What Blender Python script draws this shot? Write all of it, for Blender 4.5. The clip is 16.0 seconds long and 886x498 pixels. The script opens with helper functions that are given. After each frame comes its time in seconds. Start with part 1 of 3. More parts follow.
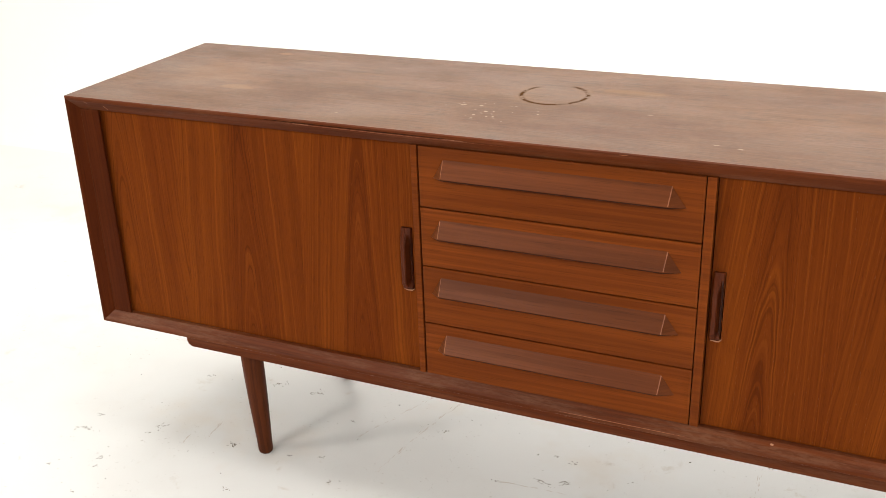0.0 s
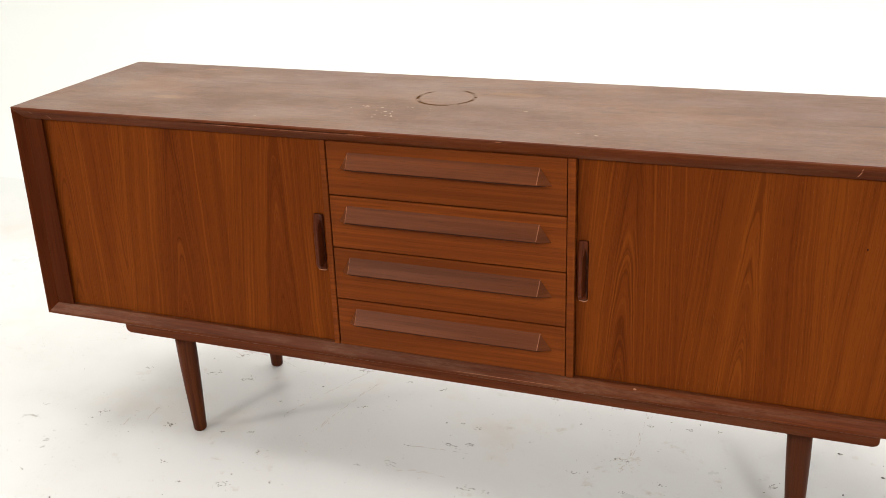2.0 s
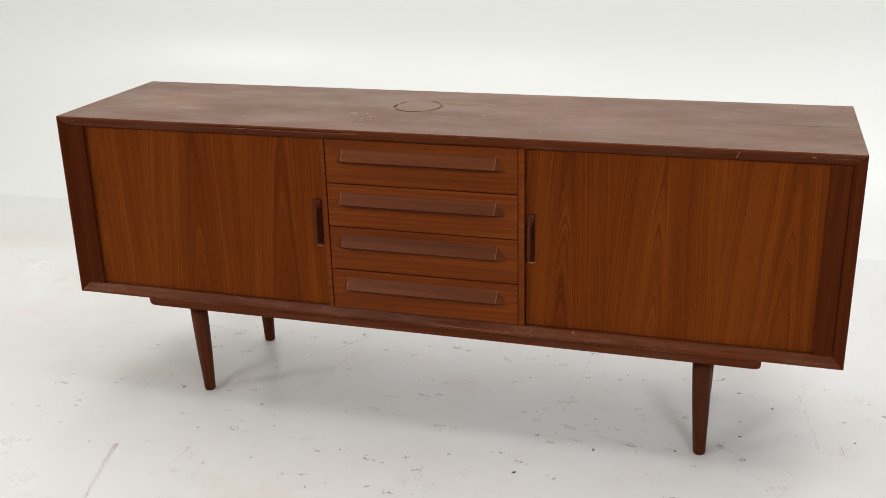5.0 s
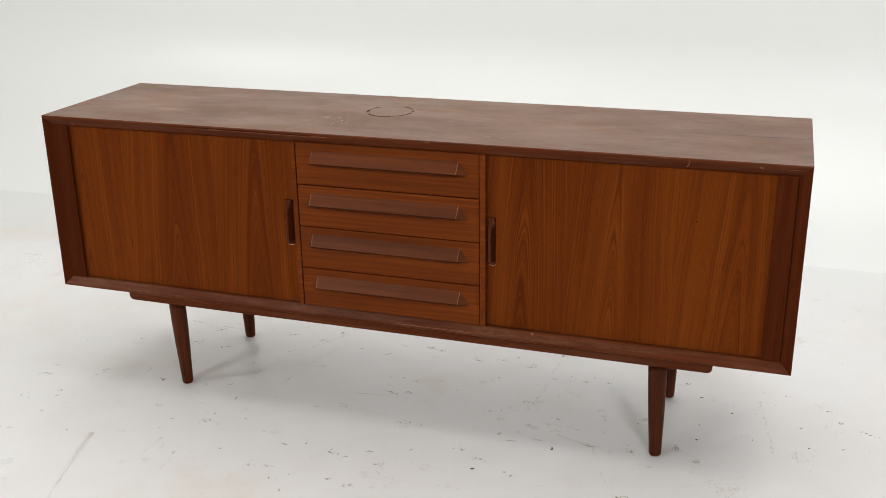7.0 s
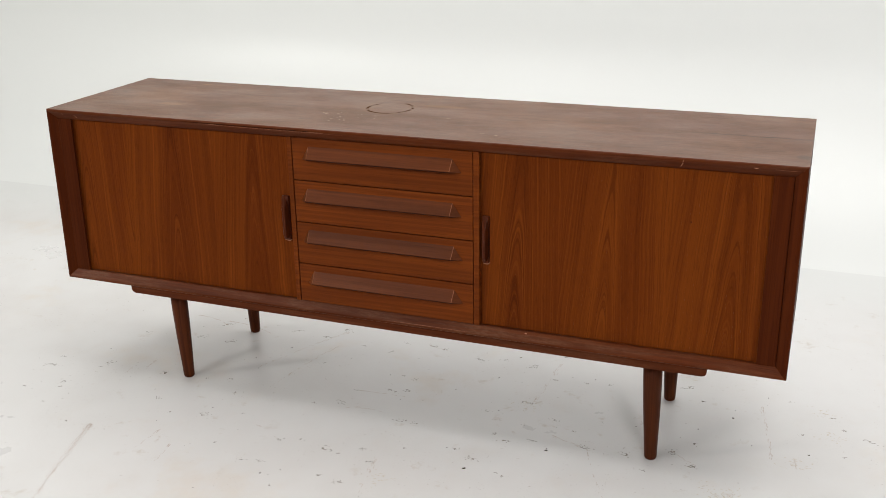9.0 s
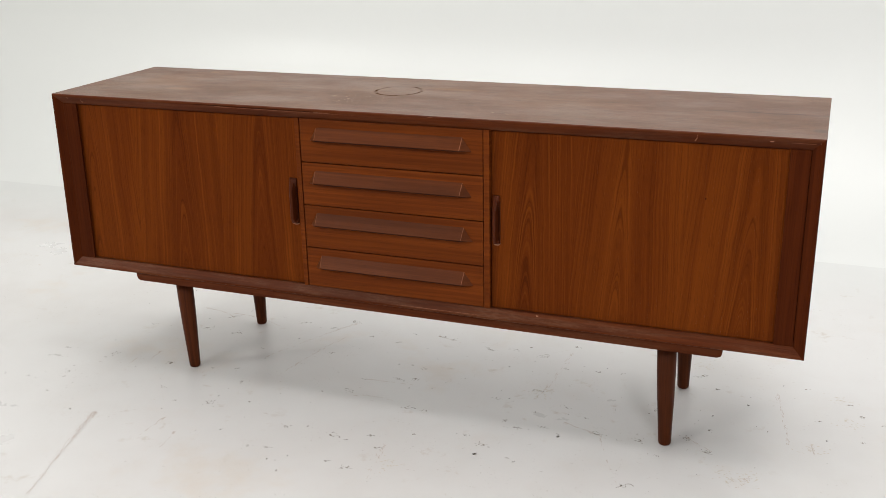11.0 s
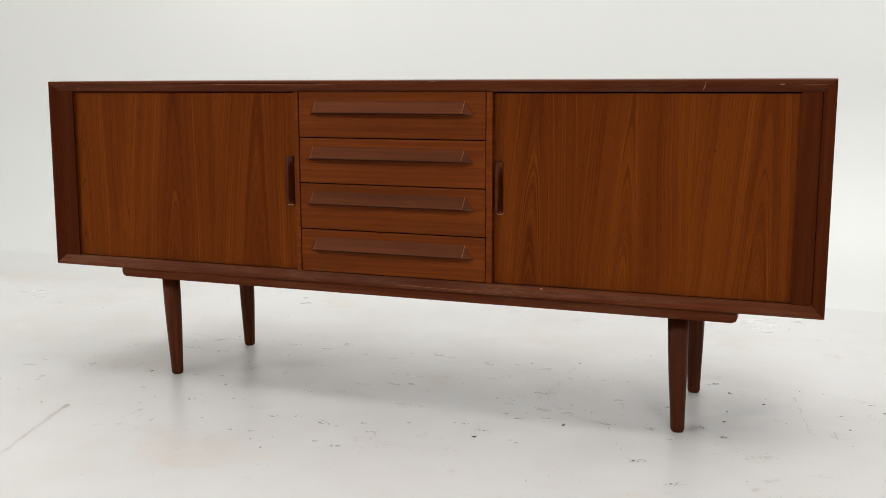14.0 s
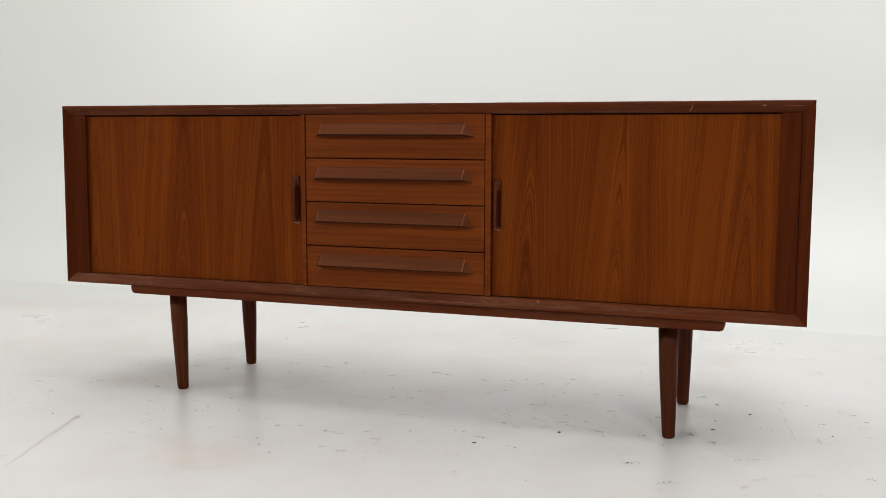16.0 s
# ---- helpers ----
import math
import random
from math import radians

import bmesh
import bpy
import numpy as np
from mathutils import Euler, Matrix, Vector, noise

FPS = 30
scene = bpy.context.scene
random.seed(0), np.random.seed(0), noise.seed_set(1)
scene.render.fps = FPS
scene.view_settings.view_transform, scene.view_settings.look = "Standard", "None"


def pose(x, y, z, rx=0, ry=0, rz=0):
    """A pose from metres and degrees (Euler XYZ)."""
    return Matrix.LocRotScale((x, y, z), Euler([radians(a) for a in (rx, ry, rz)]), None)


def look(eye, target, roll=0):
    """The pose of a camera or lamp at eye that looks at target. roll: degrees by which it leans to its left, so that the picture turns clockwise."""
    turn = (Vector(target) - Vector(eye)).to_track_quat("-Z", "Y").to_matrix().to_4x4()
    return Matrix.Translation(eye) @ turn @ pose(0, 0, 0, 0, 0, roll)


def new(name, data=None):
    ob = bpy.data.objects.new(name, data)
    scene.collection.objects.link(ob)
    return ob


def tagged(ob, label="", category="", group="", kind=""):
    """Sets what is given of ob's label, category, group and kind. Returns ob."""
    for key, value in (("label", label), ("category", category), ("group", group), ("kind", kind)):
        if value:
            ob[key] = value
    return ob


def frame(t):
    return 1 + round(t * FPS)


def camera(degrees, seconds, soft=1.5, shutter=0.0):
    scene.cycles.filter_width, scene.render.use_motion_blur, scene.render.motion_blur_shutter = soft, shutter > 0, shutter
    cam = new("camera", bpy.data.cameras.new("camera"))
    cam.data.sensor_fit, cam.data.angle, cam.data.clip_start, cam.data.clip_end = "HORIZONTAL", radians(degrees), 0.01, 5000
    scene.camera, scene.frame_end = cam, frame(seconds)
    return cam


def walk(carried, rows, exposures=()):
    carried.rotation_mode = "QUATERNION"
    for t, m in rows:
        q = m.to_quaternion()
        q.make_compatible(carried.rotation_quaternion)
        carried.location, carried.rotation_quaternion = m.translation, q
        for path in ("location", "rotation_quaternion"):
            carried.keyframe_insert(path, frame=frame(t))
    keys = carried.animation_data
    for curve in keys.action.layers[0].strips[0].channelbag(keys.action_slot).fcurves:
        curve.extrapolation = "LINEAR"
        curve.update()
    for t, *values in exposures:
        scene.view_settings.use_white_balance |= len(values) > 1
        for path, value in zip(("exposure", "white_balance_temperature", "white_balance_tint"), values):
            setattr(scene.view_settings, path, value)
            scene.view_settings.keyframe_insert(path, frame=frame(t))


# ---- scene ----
cam = camera(46.9, 16.0, soft=0.5)
PATH = [
    (0, (0.487, -1.48, 1.314), (-0.276, 0.183, 0.506), -2.0),
    (0.5, (0.53, -1.514, 1.316), (-0.216, 0.161, 0.515), -2.2),
    (1, (0.578, -1.568, 1.32), (-0.143, 0.123, 0.532), -2.1),
    (1.5, (0.629, -1.631, 1.32), (-0.068, 0.078, 0.55), -2.1),
    (2, (0.672, -1.712, 1.32), (-0.001, 0.016, 0.571), -2.1),
    (2.5, (0.716, -1.8, 1.328), (0.066, -0.058, 0.592), -2.1),
    (3, (0.747, -1.891, 1.34), (0.124, -0.134, 0.617), -2.1),
    (3.5, (0.755, -1.974, 1.347), (0.157, -0.203, 0.635), -2.0),
    (4, (0.762, -2.084, 1.355), (0.186, -0.302, 0.654), -1.9),
    (6.5, (0.855, -2.275, 1.391), (0.275, -0.486, 0.712), -1.1),
    (7, (0.93, -2.255, 1.39), (0.32, -0.475, 0.712), -0.9),
    (7.5, (0.99, -2.23, 1.385), (0.348, -0.461, 0.706), -0.8),
    (8, (1.017, -2.212, 1.382), (0.352, -0.453, 0.702), -0.7),
    (10.5, (1.039, -2.202, 1.334), (0.341, -0.45, 0.671), -1.1),
    (11, (1.021, -2.202, 1.28), (0.322, -0.442, 0.637), -1.1),
    (11.5, (1.016, -2.197, 1.201), (0.314, -0.423, 0.599), -0.9),
    (12, (1.012, -2.17, 1.112), (0.304, -0.383, 0.562), -0.8),
    (12.5, (1.008, -2.164, 1.034), (0.296, -0.362, 0.538), -0.7),
    (13, (1.005, -2.179, 0.95), (0.29, -0.362, 0.517), -0.5),
    (13.5, (1.001, -2.199, 0.863), (0.289, -0.368, 0.491), -0.4),
    (14, (1.0, -2.235, 0.792), (0.295, -0.391, 0.475), -0.1),
    (14.5, (1.007, -2.277, 0.748), (0.307, -0.423, 0.473), 0.1),
    (15, (1.005, -2.312, 0.735), (0.312, -0.453, 0.485), 0.2),
    (15.5, (1.001, -2.345, 0.736), (0.317, -0.481, 0.495), 0.1),
    (16, (1.0, -2.366, 0.733), (0.324, -0.498, 0.505), 0.1),
]
EXPOSURES = [(0.0, 0.14, 6760, 9), (1.0, 0.09, 6720, 9), (2.0, 0.01, 6680, 9), (3.0, -0.18, 6620, 9), (4.0, -0.33, 6540, 10), (6.5, -0.45, 6510, 10), (8.0, -0.44, 6510, 10), (11.0, -0.44, 6520, 10), (13.0, -0.48, 6540, 10), (16.0, -0.57, 6540, 10)]
walk(cam, [(t, look(eye, target, roll)) for t, eye, target, roll in PATH], EXPOSURES)

# ---------------------------------------------------------------- world and lights
world = bpy.data.worlds.new("studio_world")
world.use_nodes = True
scene.world = world
world.node_tree.nodes["Background"].inputs[0].default_value = (0.9, 0.95, 1.0, 1)
world.node_tree.nodes["Background"].inputs[1].default_value = 0.05


def softbox(name, eye, target, width, height, watts, colour=(1, 1, 1)):
    data = bpy.data.lights.new(name, "AREA")
    data.shape, data.size, data.size_y, data.energy, data.color = "RECTANGLE", width, height, watts, colour
    ob = new(name, data)
    ob.matrix_world = look(eye, target)
    return ob


softbox("key_softbox", (-2.0, -3.5, 2.9), (-0.3, 0.3, 0.5), 0.7, 0.9, 56, (1.0, 0.985, 0.95))
softbox("left_softbox", (-4.4, -2.7, 2.35), (-1.1, 2.3, 2.1), 0.5, 0.6, 84, (1.0, 1.0, 0.95))
softbox("right_softbox", (2.05, -2.8, 2.3), (1.6, -0.2, 0.0), 0.6, 0.7, 51, (0.975, 0.985, 1.0))
softbox("ceiling_softbox", (0.45, 0.85, 3.75), (0.45, 0.85, 0.0), 5.2, 3.2, 146, (1.0, 0.99, 0.98))
softbox("strip_softbox", (2.2, -0.3, 3.4), (2.2, -0.3, 0.0), 1.8, 0.5, 12, (1.0, 0.99, 0.98))


# ---------------------------------------------------------------- material helpers
class Graph:
    """A node material under construction: sockets in, sockets out."""

    def __init__(self, name):
        self.material = bpy.data.materials.new(name)
        self.material.use_nodes = True
        self.tree = self.material.node_tree
        self.shader = self.tree.nodes["Principled BSDF"]

    def put(self, node, key, value):
        if value is None:
            return
        if isinstance(value, bpy.types.NodeSocket):
            self.tree.links.new(value, node.inputs[key])
        else:
            node.inputs[key].default_value = value

    def math(self, op, a, b=None, c=None, clamp=False):
        n = self.tree.nodes.new("ShaderNodeMath")
        n.operation, n.use_clamp = op, clamp
        for key, value in enumerate((a, b, c)):
            self.put(n, key, value)
        return n.outputs[0]

    def coords(self):
        n = self.tree.nodes.new("ShaderNodeTexCoord")
        s = self.tree.nodes.new("ShaderNodeSeparateXYZ")
        self.tree.links.new(n.outputs["Object"], s.inputs[0])
        return s.outputs[0], s.outputs[1], s.outputs[2]

    def vector(self, x=0.0, y=0.0, z=0.0):
        n = self.tree.nodes.new("ShaderNodeCombineXYZ")
        for key, value in enumerate((x, y, z)):
            self.put(n, key, value)
        return n.outputs[0]

    def noise(self, vector, scale=1.0, detail=2.0, rough=0.5, distortion=0.0):
        n = self.tree.nodes.new("ShaderNodeTexNoise")
        for key, value in (("Vector", vector), ("Scale", scale), ("Detail", detail), ("Roughness", rough), ("Distortion", distortion)):
            self.put(n, key, value)
        return n.outputs[0]

    def cells(self, vector, scale=1.0, jitter=1.0):
        n = self.tree.nodes.new("ShaderNodeTexVoronoi")
        for key, value in (("Vector", vector), ("Scale", scale), ("Randomness", jitter)):
            self.put(n, key, value)
        return n.outputs["Distance"], n.outputs["Color"]

    def span(self, value, low, high, to_low=0.0, to_high=1.0):
        n = self.tree.nodes.new("ShaderNodeMapRange")
        n.interpolation_type = "SMOOTHSTEP"
        for key, v in enumerate((value, low, high, to_low, to_high)):
            self.put(n, key, v)
        return n.outputs[0]

    def mix(self, factor, a, b):
        n = self.tree.nodes.new("ShaderNodeMix")
        n.data_type = "RGBA"
        self.put(n, 0, factor)
        for key, value in ((6, a), (7, b)):
            self.put(n, key, (*value, 1) if isinstance(value, tuple) else value)
        return n.outputs[2]

    def random(self):
        return self.tree.nodes.new("ShaderNodeObjectInfo").outputs["Random"]

    def finish(self, colour, roughness=0.5, height=None, depth=0.001, specular=0.5):
        if isinstance(colour, tuple):
            colour = (*colour, 1)
        self.put(self.shader, "Base Color", colour)
        self.put(self.shader, "Roughness", roughness)
        self.put(self.shader, "Specular IOR Level", specular)
        if height is not None:
            n = self.tree.nodes.new("ShaderNodeBump")
            n.inputs["Strength"].default_value = 0.6
            n.inputs["Distance"].default_value = depth
            self.put(n, "Height", height)
            self.tree.links.new(n.outputs[0], self.shader.inputs["Normal"])
        return self.material


def wood_fields(g, along, across, third, shift=None):
    """Streaks, fine pores and slow tone of wood whose grain runs along one axis."""
    if shift is not None:
        along = g.math("ADD", along, shift)
    wob = g.noise(g.vector(g.math("MULTIPLY", across, 4.0), g.math("MULTIPLY", along, 1.1), third), 1.0, 2.0)
    bent = g.math("ADD", across, g.math("MULTIPLY", g.math("SUBTRACT", wob, 0.5), 0.014))
    streak = g.noise(g.vector(g.math("MULTIPLY", bent, 120.0), g.math("MULTIPLY", along, 1.8), third), 1.0, 4.0, 0.6)
    pores = g.noise(g.vector(g.math("MULTIPLY", bent, 520.0), g.math("MULTIPLY", along, 14.0), third), 1.0, 2.0, 0.6)
    tone = g.noise(g.vector(g.math("MULTIPLY", bent, 16.0), g.math("MULTIPLY", along, 0.8), third), 1.0, 2.0)
    return bent, streak, pores, tone


LEAVES = (-0.905, -0.615, -0.365, 0.362, 0.580, 0.868)


def teak_veneer():
    """Flame-figured teak with the grain upright; each leaf has its own row of nested arches."""
    g = Graph("teak_veneer")
    x, y, z = g.coords()
    lean = g.math("SUBTRACT", x, g.math("MULTIPLY", g.math("SUBTRACT", z, 0.66), 0.04))
    wob = g.noise(g.vector(g.math("MULTIPLY", x, 7.0), g.math("MULTIPLY", z, 3.0), 0.0), 1.0, 3.0)
    bent = g.math("ADD", lean, g.math("MULTIPLY", g.math("SUBTRACT", wob, 0.5), 0.016))
    leaf, number = None, None
    for k, c in enumerate(LEAVES):
        away = g.math("ABSOLUTE", g.math("SUBTRACT", bent, c))
        leaf = away if leaf is None else g.math("MINIMUM", leaf, away)
        if k:
            past = g.math("GREATER_THAN", lean, 0.5 * (c + LEAVES[k - 1]))
            number = past if number is None else g.math("ADD", number, past)
    number = g.math("MULTIPLY", number, 3.7)
    slow = g.noise(g.vector(g.math("MULTIPLY", x, 9.0), g.math("MULTIPLY", z, 4.0), 3.0), 1.0, 3.0)
    spread = g.math("SQRT", g.math("ADD", g.math("MULTIPLY", leaf, leaf), 0.00032))
    flow = g.math("ADD", spread, g.math("ADD", g.math("MULTIPLY", z, 0.050), g.math("MULTIPLY", slow, 0.010)))
    band = g.noise(g.vector(g.math("MULTIPLY", flow, 34.0), g.math("MULTIPLY", z, 0.5), number), 1.0, 2.0, 0.5)
    streak = g.noise(g.vector(g.math("MULTIPLY", flow, 210.0), g.math("MULTIPLY", z, 1.0), number), 1.0, 2.5, 0.6)
    line = g.noise(g.vector(g.math("MULTIPLY", flow, 560.0), g.math("MULTIPLY", z, 3.0), number), 1.0, 2.0, 0.6)
    pores = g.noise(g.vector(g.math("MULTIPLY", bent, 700.0), g.math("MULTIPLY", z, 30.0), 0.0), 1.0, 2.0, 0.6)
    tone = g.noise(g.vector(g.math("MULTIPLY", bent, 9.0), g.math("MULTIPLY", z, 0.9), 5.0), 1.0, 2.0)
    crown = g.span(leaf, 0.005, 0.075, 1.0, 0.0)
    colour = g.mix(g.span(band, 0.32, 0.68), (0.1221, 0.0255, 0.0033), (0.1548, 0.0345, 0.0042))
    colour = g.mix(g.math("MULTIPLY", g.span(tone, 0.42, 0.60), 0.60), colour, (0.0989, 0.0187, 0.0026))
    colour = g.mix(g.math("MULTIPLY", crown, 0.30), colour, (0.0912, 0.0170, 0.0025))
    colour = g.mix(g.math("MULTIPLY", g.span(streak, 0.50, 0.74), 0.44), colour, (0.0714, 0.0135, 0.0020))
    colour = g.mix(g.math("MULTIPLY", g.span(streak, 0.48, 0.28), 0.44), colour, (0.2047, 0.0501, 0.0065))
    colour = g.mix(g.math("MULTIPLY", g.span(line, 0.53, 0.64), g.span(crown, 0.0, 1.0, 0.24, 0.46)), colour, (0.0507, 0.0091, 0.0017))
    colour = g.mix(g.math("MULTIPLY", g.span(line, 0.40, 0.30), g.math("MULTIPLY", crown, 0.22)), colour, (0.2150, 0.0565, 0.0090))
    colour = g.mix(g.math("MULTIPLY", g.span(pores, 0.55, 0.69), 0.32), colour, (0.0413, 0.0076, 0.0017))
    colour = g.mix(g.math("MULTIPLY", g.span(pores, 0.40, 0.28), 0.24), colour, (0.2150, 0.0556, 0.0083))
    dots, _ = g.cells(g.vector(g.math("MULTIPLY", x, 9.0), 0.0, g.math("MULTIPLY", z, 7.0)))
    colour = g.mix(g.math("LESS_THAN", dots, 0.014), colour, (0.0230, 0.0070, 0.0036))
    rough = g.span(streak, 0.3, 0.7, 0.52, 0.42)
    return g.finish(colour, rough, pores, 0.0003, 0.025)


def teak_flat(name, light, dark, grain="x", rough=0.42, worn=0.0, gloss=0.12, dull=0.0):
    """Straight-grained teak; worn: share of the surface rubbed to bare pale wood; dull: how far dry, dusty patches have gone grey."""
    g = Graph(name)
    x, y, z = g.coords()
    along, across, third = {"x": (x, z, y), "z": (z, x, y), "y": (y, x, z)}[grain]
    bent, streak, pores, tone = wood_fields(g, along, across, g.math("MULTIPLY", third, 20.0), g.math("MULTIPLY", g.random(), 7.0))
    colour = g.mix(g.span(streak, 0.34, 0.68), dark, light)
    low = tuple(v * 0.7 for v in dark)
    colour = g.mix(g.math("MULTIPLY", g.span(tone, 0.4, 0.7), 0.5), colour, low)
    colour = g.mix(g.math("MULTIPLY", g.span(pores, 0.55, 0.72), 0.45), colour, tuple(v * 0.5 for v in dark))
    if worn:
        rub = g.noise(g.vector(g.math("MULTIPLY", x, 16.0), g.math("MULTIPLY", y, 130.0), g.math("MULTIPLY", z, 130.0)), 1.0, 4.0, 0.65)
        colour = g.mix(g.math("MULTIPLY", g.span(rub, 0.66 - worn, 0.74 - worn), 0.6), colour, tuple(min(1.0, v * 1.9 + 0.05) for v in light))
    if dull:
        dry = g.noise(g.vector(g.math("MULTIPLY", x, 5.0), g.math("MULTIPLY", y, 40.0), g.math("MULTIPLY", z, 40.0)), 1.0, 5.0, 0.68)
        fine = g.noise(g.vector(g.math("MULTIPLY", x, 60.0), g.math("MULTIPLY", y, 260.0), g.math("MULTIPLY", z, 260.0)), 1.0, 3.0, 0.7)
        amount = g.math("MULTIPLY", g.span(dry, 0.44, 0.64), g.span(fine, 0.38, 0.60, 0.35, 1.0))
        colour = g.mix(g.math("MULTIPLY", amount, dull), colour, (0.165, 0.080, 0.043))
    return g.finish(colour, g.span(streak, 0.3, 0.7, rough + 0.06, rough - 0.05), pores, 0.0003, gloss)


def faded_top():
    """The sideboard's top: sun-faded, dry and stained, with a ring, pale flecks and dark scratches."""
    g = Graph("faded_teak_top")
    x, y, z = g.coords()
    bent, streak, pores, tone = wood_fields(g, x, y, 0.0)
    blotch = g.noise(g.vector(g.math("MULTIPLY", x, 2.2), g.math("MULTIPLY", y, 5.0), 1.7), 1.0, 4.0, 0.55)
    haze = g.noise(g.vector(g.math("MULTIPLY", x, 4.0), g.math("MULTIPLY", y, 9.0), 4.2), 1.0, 5.0, 0.62)
    colour = g.mix(g.span(blotch, 0.32, 0.68), (0.128, 0.052, 0.024), (0.170, 0.079, 0.038))
    colour = g.mix(g.math("MULTIPLY", g.span(streak, 0.42, 0.70), 0.18), colour, (0.205, 0.106, 0.054))
    colour = g.mix(g.math("MULTIPLY", g.span(haze, 0.50, 0.72), 0.30), colour, (0.092, 0.040, 0.021))
    colour = g.mix(g.math("MULTIPLY", g.span(haze, 0.46, 0.30), 0.22), colour, (0.185, 0.105, 0.064))
    figure = g.noise(g.vector(g.math("MULTIPLY", x, 5.0), g.math("MULTIPLY", bent, 340.0), 6.0), 1.0, 2.0, 0.6)
    colour = g.mix(g.math("MULTIPLY", g.span(figure, 0.53, 0.63), 0.52), colour, (0.072, 0.033, 0.018))
    colour = g.mix(g.math("MULTIPLY", g.span(pores, 0.51, 0.62), 0.50), colour, (0.066, 0.030, 0.016))
    grit = g.noise(g.vector(g.math("MULTIPLY", x, 110.0), g.math("MULTIPLY", y, 190.0), 2.5), 1.0, 3.0, 0.7)
    colour = g.mix(g.math("MULTIPLY", g.span(grit, 0.55, 0.66), g.span(blotch, 0.62, 0.40, 0.18, 0.55)), colour, (0.060, 0.028, 0.015))
    colour = g.mix(g.math("MULTIPLY", g.span(grit, 0.40, 0.30), 0.28), colour, (0.225, 0.135, 0.085))
    warped = g.noise(g.vector(x, y, 2.0), 9.0, 2.0)
    scratch = g.noise(g.vector(g.math("ADD", g.math("MULTIPLY", x, 26.0), g.math("MULTIPLY", warped, 9.0)), g.math("ADD", g.math("MULTIPLY", y, 240.0), g.math("MULTIPLY", x, 38.0)), 2.0), 1.0, 2.0, 0.6)
    colour = g.mix(g.math("MULTIPLY", g.span(scratch, 0.62, 0.66), 0.40), colour, (0.062, 0.030, 0.018))

    def spot(cx, cy, rx, ry):
        """Distance from an oval's middle, 1 at its rim."""
        u, v = g.math("DIVIDE", g.math("SUBTRACT", x, cx), rx), g.math("DIVIDE", g.math("SUBTRACT", y, cy), ry)
        return g.math("SQRT", g.math("ADD", g.math("MULTIPLY", u, u), g.math("MULTIPLY", v, v)))

    fray = g.noise(g.vector(g.math("MULTIPLY", x, 14.0), g.math("MULTIPLY", y, 20.0), 0.0), 1.0, 4.0, 0.65)
    # pale bleached cloud and an ochre drip beside it
    cloud = g.math("ADD", spot(-0.80, 0.24, 0.17, 0.12), g.math("MULTIPLY", g.math("SUBTRACT", fray, 0.5), 1.6))
    colour = g.mix(g.span(cloud, 1.0, 0.2, 0.0, 0.28), colour, (0.32, 0.175, 0.098))
    drip = g.math("ADD", spot(-0.70, 0.16, 0.05, 0.025), g.math("MULTIPLY", g.math("SUBTRACT", fray, 0.5), 1.5))
    colour = g.mix(g.span(drip, 1.0, 0.5, 0.0, 0.3), colour, (0.36, 0.19, 0.08))
    speck = g.math("ADD", spot(-0.751, 0.423, 0.022, 0.010), g.math("MULTIPLY", g.math("SUBTRACT", fray, 0.5), 1.2))
    colour = g.mix(g.span(speck, 1.0, 0.4, 0.0, 0.4), colour, (0.33, 0.16, 0.06))
    # a dark scrape that runs along the grain into the ring
    scrape = g.math("ABSOLUTE", g.math("SUBTRACT", g.math("SUBTRACT", y, g.math("MULTIPLY", g.math("ADD", x, 0.30), -0.10)), g.math("ADD", 0.226, g.math("MULTIPLY", g.math("SUBTRACT", fray, 0.5), 0.016))))
    scrape = g.math("MULTIPLY", g.span(scrape, 0.0045, 0.001), g.math("MULTIPLY", g.span(x, -0.50, -0.40), g.span(x, -0.15, -0.19)))
    colour = g.mix(g.math("MULTIPLY", scrape, 0.5), colour, (0.058, 0.026, 0.014))
    tail = g.math("ADD", spot(0.045, 0.335, 0.095, 0.020), g.math("MULTIPLY", g.math("SUBTRACT", fray, 0.5), 1.4))
    colour = g.mix(g.span(tail, 1.0, 0.3, 0.0, 0.4), colour, (0.24, 0.125, 0.045))
    # the ring left by a pot
    r = g.math("ADD", spot(-0.083, 0.281, 0.061, 0.064), g.math("MULTIPLY", g.math("SUBTRACT", fray, 0.5), 0.10))
    thin = g.math("ABSOLUTE", g.math("SUBTRACT", r, 1.0))
    gap = g.noise(g.vector(g.math("MULTIPLY", x, 30.0), g.math("MULTIPLY", y, 30.0), 5.0), 1.0, 3.0, 0.7)
    rim = g.math("MULTIPLY", g.span(thin, 0.12, 0.03), g.span(gap, 0.30, 0.50))
    open_side = g.span(spot(-0.105, 0.347, 0.045, 0.03), 0.7, 1.1)
    colour = g.mix(g.math("MULTIPLY", g.math("MULTIPLY", rim, open_side), 0.72), colour, (0.016, 0.006, 0.003))
    halo = g.math("MULTIPLY", g.span(thin, 0.30, 0.05), 0.22)
    colour = g.mix(g.math("MULTIPLY", halo, open_side), colour, (0.20, 0.095, 0.03))
    dash, _ = g.cells(g.vector(g.math("ADD", g.math("MULTIPLY", x, 11.0), g.math("MULTIPLY", warped, 2.0)), g.math("MULTIPLY", y, 42.0), 3.0))
    few = g.span(g.noise(g.vector(x, y, 8.0), 12.0, 1.0), 0.48, 0.54)
    colour = g.mix(g.math("MULTIPLY", g.span(dash, 0.20, 0.15), g.math("MULTIPLY", few, 0.45)), colour, (0.055, 0.028, 0.018))
